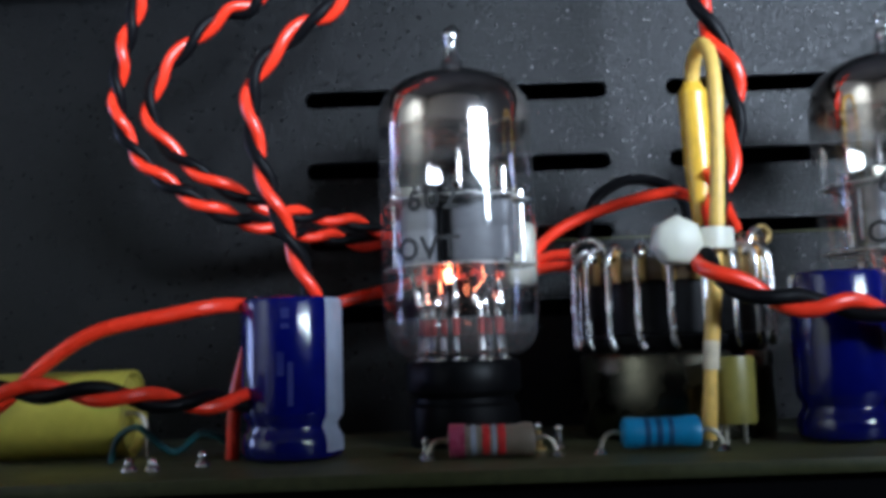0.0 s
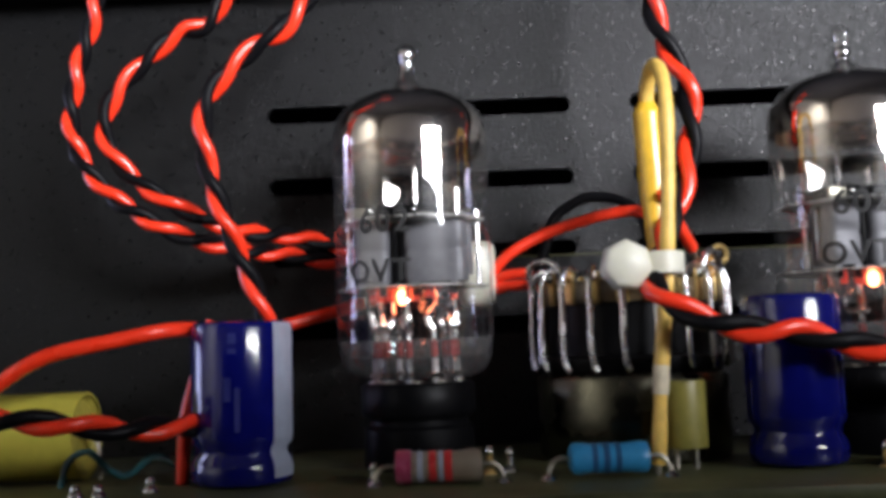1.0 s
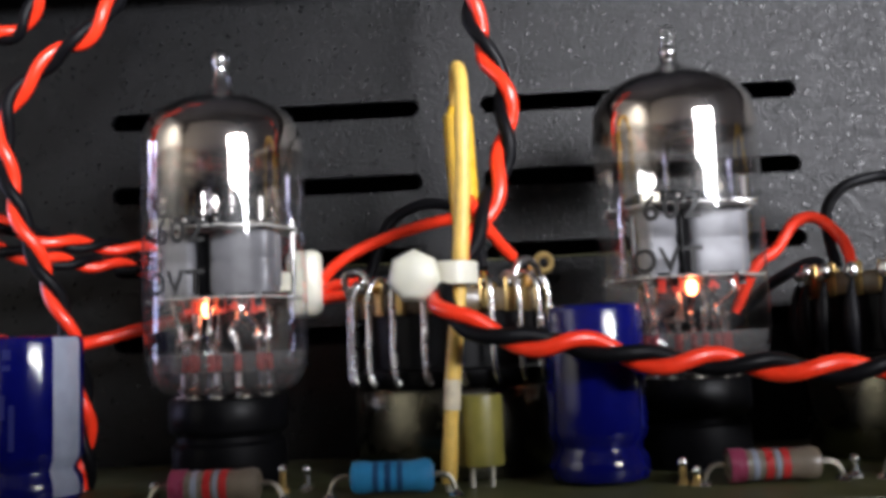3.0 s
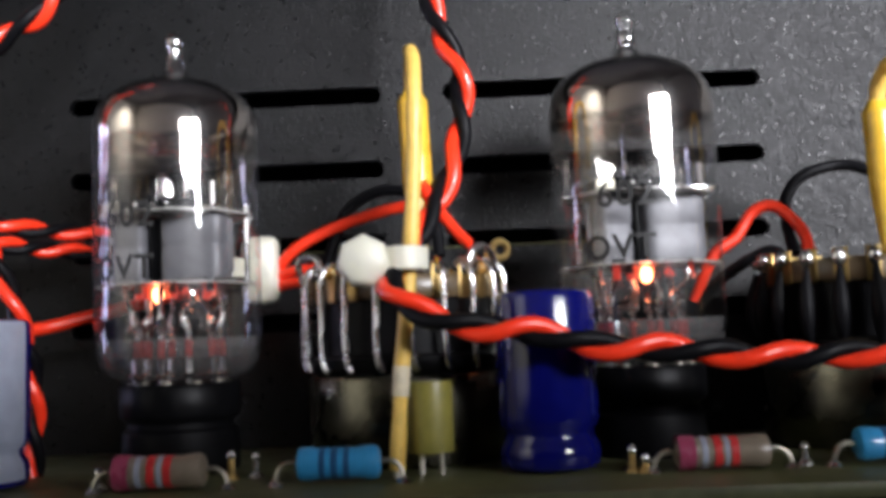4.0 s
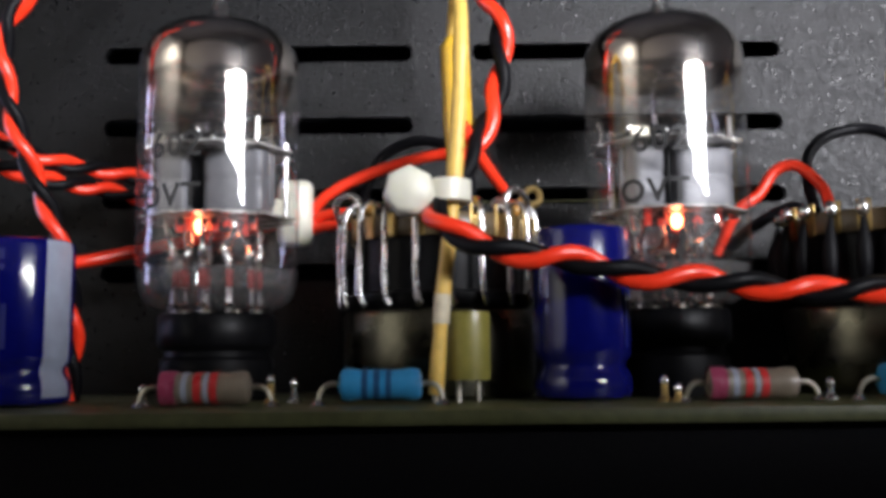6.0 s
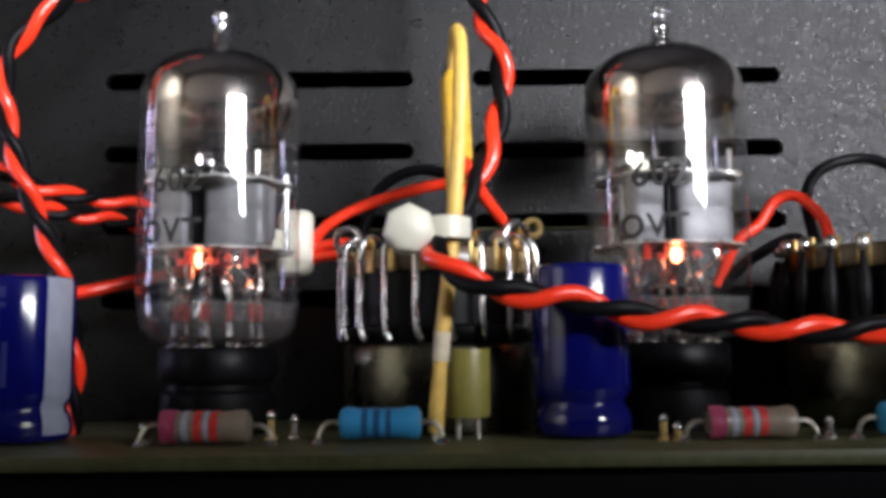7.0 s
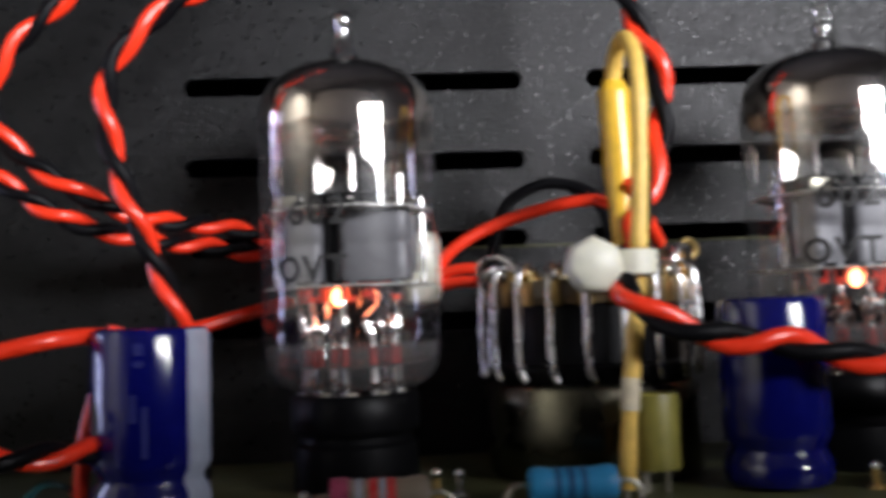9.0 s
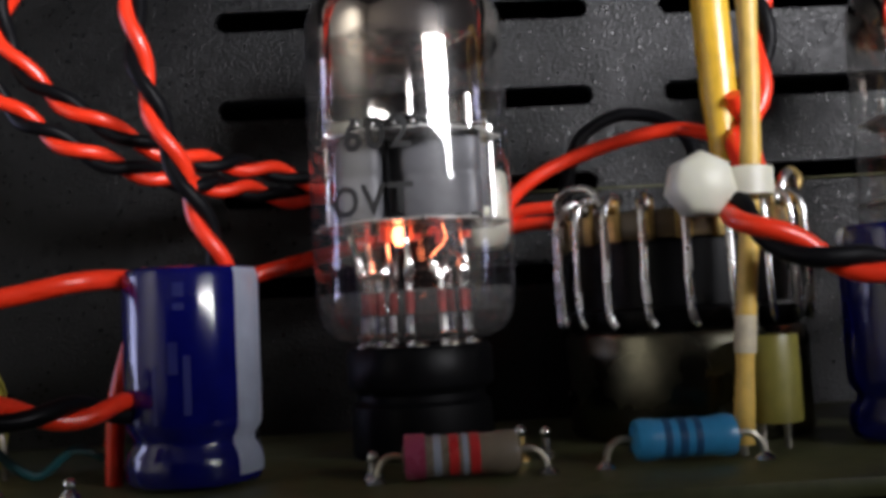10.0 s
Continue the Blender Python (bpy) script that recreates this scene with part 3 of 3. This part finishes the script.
# ---- resistors ----
def make_resistor(x, y, z, length, r, coat, bands, label, group, turn=0.0):
    t = thing("resistor", x, y, 0, label, "resistor", group, turn)
    h = length / 2
    prof = [(0.0, -h), (r * 0.6, -h + 0.02), (r * 0.95, -h + 0.35), (r * 1.04, -h + 1.0), (r, -h + 1.9), (r * 0.93, -h + 2.6), (r * 0.93, h - 2.6), (r, h - 1.9), (r * 1.04, h - 1.0), (r * 0.95, h - 0.35), (r * 0.6, h - 0.02), (0.0, h)]
    lie = mm(0, 0, z, 0, 90, 0)
    body = part("body", turned(lathe(prof, 32), lie), coat, t)
    for at, wide, mat in bands:
        rr = r * (1.04 if abs(at) > h - 1.6 else 0.95) + 0.05
        part("band", turned(lathe([(rr - 0.08, at - wide / 2), (rr, at - wide / 2 + 0.05), (rr, at + wide / 2 - 0.05), (rr - 0.08, at + wide / 2)], 32), lie), mat, body)
    for s in (-1, 1):
        part("lead", wire([(s * (h - 0.2), 0, z), (s * (h + 0.9), 0, z + 0.15), (s * (h + 1.8), 0, z - 0.25), (s * (h + 2.35), 0, z - 1.2), (s * (h + 2.5), 0, -0.5)], 0.33, 8, 0.3), DULL_WIRE, t, "dull tinned lead")
        part("solder_joint", lathe([(0.95, 0.02), (0.8, 0.25), (0.4, 0.6), (0.3, 0.7)], 12, at=(s * (h + 2.5), 0, 0)), SOLDER, t)
    return t


PINK_BANDS = ((-4.2, 1.9, BAND_PLUM), (-2.2, 0.7, PALE_STRIPE), (-0.7, 0.9, BAND_RED), (0.3, 0.5, PALE_STRIPE), (1.2, 0.9, BAND_RED))
make_resistor(3.1, 121.4, 2.2, 10.7, 1.95, CERAMIC, PINK_BANDS, "off-white resistor with plum and red bands on the board", "banded resistors")
make_resistor(67.6, 122.0, 2.1, 10.8, 1.85, CERAMIC, PINK_BANDS, "off-white resistor with plum and red bands on the board", "banded resistors")
BLUE_BANDS = ((-1.8, 0.7, NAVY_PRINT), (-0.4, 0.8, NAVY_PRINT), (1.0, 0.7, NAVY_PRINT))
make_resistor(23.7, 122.0, 2.4, 9.8, 1.9, SKY_BLUE, BLUE_BANDS, "sky blue metal film resistor on the board", "blue resistors")
make_resistor(87.6, 122.0, 2.4, 9.8, 1.9, SKY_BLUE, BLUE_BANDS, "sky blue metal film resistor on the board", "blue resistors")


# ---- switches with a ring of lugs ----
def make_switch(x, y, sleeved, label):
    s = thing("rotary_switch", x, y, 0, label, "rotary switch", "switches with rings of lugs")
    part("can", lathe([(0, 0.2), (13.2, 0.2), (13.5, 0.6), (13.5, 11.2), (13.2, 11.7), (12.2, 11.9), (0, 11.9)], 72), CAN, s, "dull brown metal can")
    part("wafer", lathe([(0, 11.9), (12.7, 11.9), (12.9, 12.2), (12.9, 14.0), (11.6, 14.4), (11.6, 21.6), (0, 21.6)], 72), BAKELITE, s, "black moulded wafer")
    part("ring", lathe([(6.0, 21.6), (12.2, 21.6), (12.35, 21.9), (12.35, 24.3), (12.1, 24.6), (6.2, 24.6), (6.0, 24.3), (6.0, 21.6)], 72), PAXOLIN, s, "tan resin-bonded paper ring")
    n = 20
    for k in range(n):
        a = 360.0 * k / n + 6.0
        ca, sa = math.cos(radians(a)), math.sin(radians(a))
        jitter = math.sin(k * 12.9) * 0.5
        lug = block(-0.9, 0.9, -0.2, 0.2, 21.4, 26.0 + 0.4 * jitter, 0.15)
        part("lug", turned(lug, mm(12.3 * ca, 12.3 * sa, 0, 0, 0, a + 90)), BRASS, s, "aged brass lug")

        def at(r, z, da=0.0):
            q = radians(a + da)
            return (r * math.cos(q), r * math.sin(q), z)

        if sleeved:
            part("sleeve", wire([at(13.6, 13.0), at(14.0, 15.5), at(14.1, 18.5), at(13.8, 21.5), at(13.4, 23.4)], lambda u: 0.4 + 0.7 * math.sin(math.pi * min(1, max(0, u))) ** 1.5 , 10, 0.8), BLACK, s, "black sleeved wire end")
            part("solder_joint", ball(13.3 * ca, 13.3 * sa, 25.0 + jitter, 0.95, squash=1.3), SOLDER, s)
        else:
            pts = [at(13.7, 12.6 + 0.5 * jitter, 3), at(14.0, 13.2, 1), at(14.1, 16.5), at(14.0, 20.5 + jitter, -0.5 * jitter), at(13.9, 24.2), at(13.2, 26.0 + 0.5 * jitter), at(12.0, 26.6 + 0.5 * jitter), at(10.9, 25.8)]
            part("jumper", wire(pts, 0.43, 10, 0.6), TIN, s, "bright tinned jumper wire")
            part("solder_joint", ball(12.4 * ca, 12.4 * sa, 25.4 + 0.3 * jitter, 0.75, squash=1.2), SOLDER if k % 3 else ROSIN, s)
    return s


first_switch = make_switch(30.6, 144.5, False, "round switch with bright wire jumpers over its lugs")
part("bridge", wire([(-13.6, -2.5, 24.0), (-14.3, -3.2, 26.4), (-13.4, -5.2, 27.6), (-11.4, -7.0, 27.4), (-10.2, -7.6, 25.6)], 0.45, 10, 0.5), TIN, first_switch, "bright bridging wire")
part("bridge", wire([(8.6, -9.2, 25.0), (9.6, -8.6, 27.6), (11.0, -6.6, 28.2), (12.3, -4.4, 27.0), (12.6, -3.6, 25.0)], 0.5, 10, 0.5), TIN, first_switch, "bright bridging wire")
make_switch(93.2, 144.5, True, "round switch with black sleeved wires at its lugs")


# ---- wires ----
def twisted_pair(pts, radius, pitch, label, phase=0.0, group="twisted pairs"):
    t = thing("twisted_wire_pair", *pts[-1], label, "wire pair", group)
    line = smooth_line(pts, 0.45)
    fr = frames_along(line)
    run = 0.0
    strands = ([], [])
    for i, (p, (tg, n, b)) in enumerate(zip(line, fr)):
        if i:
            run += (p - line[i - 1]).length
        a = phase - 2 * math.pi * run / pitch
        off = (n * math.cos(a) + b * math.sin(a)) * radius * 0.82
        home = Vector(pts[-1])
        strands[0].append(p + off - home)
        strands[1].append(p - off - home)
    part("red_wire", pipe(strands[0], radius, 12), RED, t, "red plastic insulation")
    part("black_wire", pipe(strands[1], radius, 12), BLACK, t, "black plastic insulation")
    return t


def single_wire(name, pts, radius, mat, label, category="wire", bare=None):
    home = Vector(pts[0])
    t = thing(name, *home, label, category)
    part("insulation", wire([Vector(p) - home for p in pts], radius, 12), mat, t)
    if bare:
        part("bare_end", wire([Vector(p) - home for p in bare], radius * 0.62, 10), TIN, t, "tinned bare end")
    return t


PAIR = "red and black wires twisted together inside the chassis"
twisted_pair([(-44.2, 140.0, 76.0), (-46.0, 140.9, 66.0), (-48.5, 140.9, 57.5), (-49.0, 140.9, 49.0), (-44.8, 140.9, 41.3), (-35.9, 140.9, 34.9), (-27.7, 146.4, 32.2), (-20.8, 154.0, 31.6), (-12.0, 159.0, 30.0), (0.0, 161.0, 28.0), (9.0, 156.0, 26.0)], 0.77, 9.77, PAIR, 0.6)
twisted_pair([(-22.5, 139.1, 76.0), (-28.4, 140.9, 65.2), (-33.0, 140.9, 63.7), (-38.9, 140.9, 58.8), (-42.7, 140.9, 54.8), (-44.4, 140.9, 48.9), (-40.7, 140.9, 42.9), (-33.4, 140.9, 37.7), (-26.0, 146.4, 34.7), (-18.1, 155.0, 34.2), (-10.0, 160.0, 32.0), (2.0, 161.0, 29.0), (10.0, 156.0, 27.0)], 0.77, 11.28, PAIR, 1.6)
twisted_pair([(-6, 138, 79), (-15.6, 135, 62.8), (-21.3, 135, 58.9), (-27.8, 135, 51.8), (-28.0, 135, 43.8), (-26.1, 135, 36.6), (-23.5, 136, 29.3), (-20.9, 137, 22.2), (-19, 138, 12), (-19, 138, 0)], 0.82, 12.0, PAIR, 1.4)
twisted_pair([(36, 143, 80), (35.7, 140, 65.0), (37.3, 139, 57.5), (39.4, 138, 52.4), (39.5, 137, 45.9), (37.8, 135, 37.8), (34.2, 131, 30.7), (31.5, 126, 25.5), (30.5, 121, 22.0), (35.6, 118.5, 18.6), (40.8, 118, 17.2), (46.0, 118, 16.8), (54.4, 118, 14.6), (61.5, 118, 14.2), (71.1, 118, 12.9), (79.4, 118, 12.8), (90, 118, 12.6), (110, 121, 12), (128, 130, 6), (130, 132, 0)], 0.95, 13.9, "red and black twisted pair crossing in front of the tubes", 1.95)
twisted_pair([(-90, 112, 6), (-70, 112, 9), (-54, 112, 10.4), (-46.2, 112, 10.2), (-39.1, 113, 9.4), (-33, 117, 8.2), (-28, 123.5, 8.0), (-25, 132, 6.5), (-24, 136, 3), (-24, 137, 0)], 0.85, 13.0, PAIR, 1.5)
single_wire("red_wire", [(-62, 124, 0), (-60, 122, 6), (-55.5, 122, 10), (-50.8, 122, 14.0), (-45.1, 122, 17.1), (-36.7, 123, 18.8), (-29.5, 127, 20.0), (-24, 146, 19.6), (-15, 152, 21.8), (-3, 158, 25.0), (9, 157, 27)], 0.95, RED, "single red wire looping over the board")
single_wire("red_wire", [(-26.5, 131, 21), (-28.3, 131, 15), (-30.0, 130, 8), (-30.6, 130, 0)], 0.9, RED, "red wire dropping behind the blue capacitor")
single_wire("red_wire", [(8, 154, 25), (10.3, 152, 26), (13.9, 151, 29.8), (19.2, 151, 32.6), (27.0, 150, 34.9), (32.2, 149, 35.6), (34.0, 147, 35.0), (35, 142, 33.5)], 0.85, RED, "red wire rising to the cable tie")
single_wire("red_wire", [(9, 153, 23.5), (13, 150.5, 25), (18, 148.5, 25)], 0.8, RED, "short red wire running to a switch lug")
single_wire("red_wire", [(9, 153, 24.2), (13, 150.5, 26.6), (17.2, 149, 26.9)], 0.75, RED, "short red wire running to a switch lug")
single_wire("black_wire", [(18.5, 151, 27), (20.0, 153, 31.7), (22.0, 154, 36.1), (27.0, 154, 38.6), (32.3, 153, 37.5), (34.8, 151, 34.2), (35.5, 149, 28)], 0.85, BLACK, "black wire arching over the switch")
single_wire("red_wire", [(34.0, 132, 36), (35.5, 134, 33.5), (38.0, 138, 30.5), (39.6, 141, 29.0)], 0.85, RED, "red wire with a stripped tinned end", bare=[(39.4, 140.8, 29.2), (40.6, 143, 27.2), (41.6, 144, 25.4)])
single_wire("red_wire", [(72, 151, 20), (74.9, 150, 26.4), (78.3, 150, 29.0), (81.0, 150, 32.6), (83.9, 149, 33.1), (86.6, 147, 29.7), (87, 145, 26)], 0.85, RED, "red wire looping into the second switch")
single_wire("black_wire", [(85.2, 146, 26), (85.4, 149, 30.6), (86.0, 150, 34.8), (88.7, 150, 37.7), (93.7, 150, 38.9), (97.0, 149, 38.0), (100.1, 148, 35.4), (103, 146, 28)], 0.85, BLACK, "black wire arching over the second switch")
single_wire("black_wire", [(70, 152, 17), (75.1, 150, 22.4), (78.1, 148, 24.8), (81.5, 146, 26.5), (83, 145, 26)], 0.85, BLACK, "black wire ending at a brass lug")


# ---- yellow sleeved component hung over a wire ----
def make_yellow(x, y, dz, label):
    t = thing("sleeved_component", x, y, 0, label, "axial component", "yellow components")
    part("lead_sleeve", wire([(-2.2, 0, 1.0), (-1.9, 0, 5), (-1.2, 0, 13), (0, 0, 23.7 + dz / 2), (1.0, 0.3, 36 + dz), (1.4, 0.8, 46.0 + dz), (1.35, 2.0, 50.4 + dz), (1.0, 4.2, 52.5 + dz), (0.9, 7.0, 52.4 + dz), (0.75, 9.2, 50.6 + dz), (0.7, 10.0, 48.6 + dz)], lambda u: 0.95 + 0.08 * math.sin(u * 37) * math.sin(u * 11), 14, 0.6), CREAM, t, "aged cream sleeve over the lead")
    part("body", wire([(0.7, 9.9, 49.0 + dz), (0.7, 10, 48.2 + dz), (0.8, 10, 44 + dz), (1.0, 10, 38 + dz), (1.0, 9.6, 33 + dz), (0.8, 8.8, 29 + dz), (0.4, 7.6, 25.4 + dz)], lambda u: 0.9 + 1.05 * min(1.0, u * 12) * (1.0 if u < 0.5 else max(0.2, 1.0 - (u - 0.5) * 1.7)), 20, 0.5), YELLOW, t, "plump yellow sleeved body")
    part("bare_lead", wire([(-2.2, 0, 2.0), (-2.3, 0, 0.8), (-2.3, 0, -0.5)], 0.4, 8), DULL_WIRE, t)
    part("pale_collar", wire([(-1.5, 0, 9.6), (-1.35, 0, 11.5), (-1.2, 0, 13.2)], 1.05, 14), WORN, t, "pale worn patch on the sleeve")
    return t


make_yellow(32.4, 124.8, 0.0, "yellow sleeved component hung from a cream sleeved lead")
make_yellow(93.0, 125.2, -4.0, "yellow sleeved component beside the second switch")


# ---- cable ties ----
def make_tie(x, y, z, head, tall, spin, turn, label):
    t = thing("cable_tie", x, y, z, label, "cable tie", "nylon cable ties", turn)
    if spin:
        bm = turned(lathe([(0, -2.5), (2.1, -2.5), (2.75, -2.1), (3.15, -1.4), (3.3, 0.4), (3.1, 1.8), (2.5, 2.4), (0, 2.4)], 7), mm(0, 0, 0, 90, spin, 0))
    else:
        bm = block(-head / 2, head / 2, -2.4, 2.4, -tall / 2, tall / 2, 1.35, segments=3)
    part("head", bm, NYLON, t, "milky nylon locking head", angle=75)
    loop = [Vector((head / 2 + 1.9 + 2.2 * math.cos(a), 1.6 + 2.6 * math.sin(a), 0.2)) for a in (2 * math.pi * k / 28 for k in range(29))]
    strap = bmesh.new()
    rings = []
    for p in loop:
        out = (p - Vector((head / 2 + 1.9, 1.6, 0.2))).normalized()
        rings.append([strap.verts.new(p + out * o + Vector((0, 0, h))) for o, h in ((0, -1.5), (0.7, -1.3), (0.7, 1.3), (0, 1.5))])
    for a, b in zip(rings, rings[1:]):
        for k in range(4):
            strap.faces.new((a[k], a[(k + 1) % 4], b[(k + 1) % 4], b[k]))
    part("strap", strap, NYLON, t, "nylon strap round the wires")
    return t


make_tie(27.2, 123.6, 25.7, 5.7, 5.9, 14, 0, "milky white nylon cable tie round the wire bundle")
make_tie(9.0, 151.5, 27.2, 5.4, 9.8, 0, 190, "milky white nylon cable tie behind the first tube")


# ---- yellow film capacitors ----
def make_film(x, y, z, length, r, label, stand, coat):
    t = thing("film_capacitor", x, y, z, label, "capacitor", "yellow film capacitors")
    lie = mm(0, 0, 0, 0, 90, 0) if not stand else mm(0, 0, 0)
    h = length / 2
    part("wrap", turned(lathe([(r - 0.5, -h), (r - 0.05, -h), (r, -h + 0.2), (r, h - 0.2), (r - 0.05, h), (r - 0.5, h)], 48), lie), coat, t, "pale yellow film wrap")
    for s in (-1, 1):
        part("resin_end", turned(lathe([(0, s * (h - 1.2)), (r - 1.0, s * (h - 1.1)), (r - 0.48, s * (h - 0.3))], 40), lie), RESIN, t, "amber resin end")
    return t


film = make_film(-58.8, 138.0, 6.05, 25.6, 6.0, "pale yellow film capacitor lying on the board", False, LEMON)
part("lead", wire([(11.6, 0, 0), (13.6, 0, -0.3), (14.4, 0, -2.0), (14.5, 0, -6.5)], 0.4, 8), DULL_WIRE, film, "tinned lead")
small = make_film(34.2, 127.6, 6.9, 8.4, 2.8, "small yellow film capacitor standing on the board", True, SHADED_WRAP)
for dx in (-1.2, 1.2):
    part("lead", wire([(dx, 0, -7.4), (dx, 0, -5), (dx, 0, -3.4)], 0.35, 8), DULL_WIRE, small)


ring = thing("ring_terminal", 44.0, 143.6, 24.5, "small brass ring terminal on the switch rim", "terminal")
part("ring", turned(pipe([Vector((1.15 * math.cos(a), 0, 3.6 + 1.15 * math.sin(a))) for a in (2 * math.pi * k / 20 for k in range(21))], 0.5, 8), mm(0, 0, 0, 0, 0, 15)), BRASS, ring, "brass eyelet")
part("tongue", wire([(-0.2, 0, 2.6), (-0.6, 0.2, 1.4), (-1.4, 0.4, -0.4)], 0.55, 8), BRASS, ring)
part("rosin_drop", ball(-1.5, -0.2, 2.6, 1.0), ROSIN, ring, "amber rosin drop")

# ---- small pins and joints along the board ----
def make_pin(x, y, h, mat):
    t = thing("solder_pin", x, y, 0, "shiny solder-tipped pin in the board", "solder pin", "pins along the board")
    part("post", lathe([(1.0, 0.0), (0.9, 0.3), (0.5, 0.7), (0.45, h - 0.7), (0, h - 0.6)], 12), mat, t)
    part("solder_tip", ball(0, 0, h - 0.4, 0.62, squash=1.1), SOLDER, t)
    return t


for px, py, h, mat in ((9.4, 129.5, 3.3, BRASS), (12.1, 131, 2.8, SOLDER), (57.6, 123.5, 2.9, BRASS), (59.0, 122.4, 2.0, BRASS), (77.6, 124.0, 2.4, SOLDER), (-5.0, 124.0, 2.4, SOLDER), (-32.8, 124.0, 1.6, SOLDER), (-38.2, 121.0, 1.3, SOLDER), (-41.0, 121.0, 1.3, SOLDER)):
    make_pin(px, py, h, mat)

# ---- the unseen room round the chassis ----
def room_wall(name, x0, x1, y0, y1, z0, z1, mat, label, category):
    ob = part(name, block(x0, x1, y0, y1, z0, z1), mat, smooth=False)
    return tagged(ob, label, category, kind="structure")


room_wall("table_top", -210, 260, -420, 420, -64, -24.2, TABLE_WOOD, "brown wooden table top under the chassis", "table")
room_wall("wall_behind", -1600, 1600, -1760, -1700, -800, 1600, PALE_PAINT, "plain painted room wall", "wall")
room_wall("wall_east", 1600, 1660, -1760, 1760, -800, 1600, WALL_PAINT, "plain painted room wall", "wall")
room_wall("wall_west", -1660, -1600, -1760, 1760, -800, 1600, PALE_PAINT, "plain painted room wall", "wall")
room_wall("wall_far", -1600, 1600, 1700, 1760, -800, 1600, WALL_PAINT, "plain painted room wall", "wall")
room_wall("ceiling", -1600, 1600, -1700, 1700, 1600, 1660, WALL_PAINT, "plain painted ceiling", "ceiling")
room_wall("room_floor", -1600, 1600, -1700, 1700, -860, -800, TABLE_WOOD, "brown wooden floor", "floor")

# ---- thin teal wire behind the yellow capacitor ----
teal = thing("teal_wire", -43.0, 131.0, 0.0, "thin teal wire looped low over the board", "wire")
part("insulation", wire([(-4, 0, -0.3), (-3, 0, 3.0), (0, -1, 4.6), (3, -1, 2.2), (5, 0, 1.2), (8, 1, 3.4), (11, 2, 2.0), (13, 2, -0.3)], 0.45, 8), TEAL, teal)

# ---- thin rod drawn as the olive line along the panel ----
thin = thing("thin_line", 12.0, 163.6, 30.6, "thin olive line along the back panel", "wire")
part("strand", wire([(0, 0, 0), (26, -0.2, -0.1), (54, 0, 0)], 0.13, 8, 2.0), BOARD_EDGE, thin)
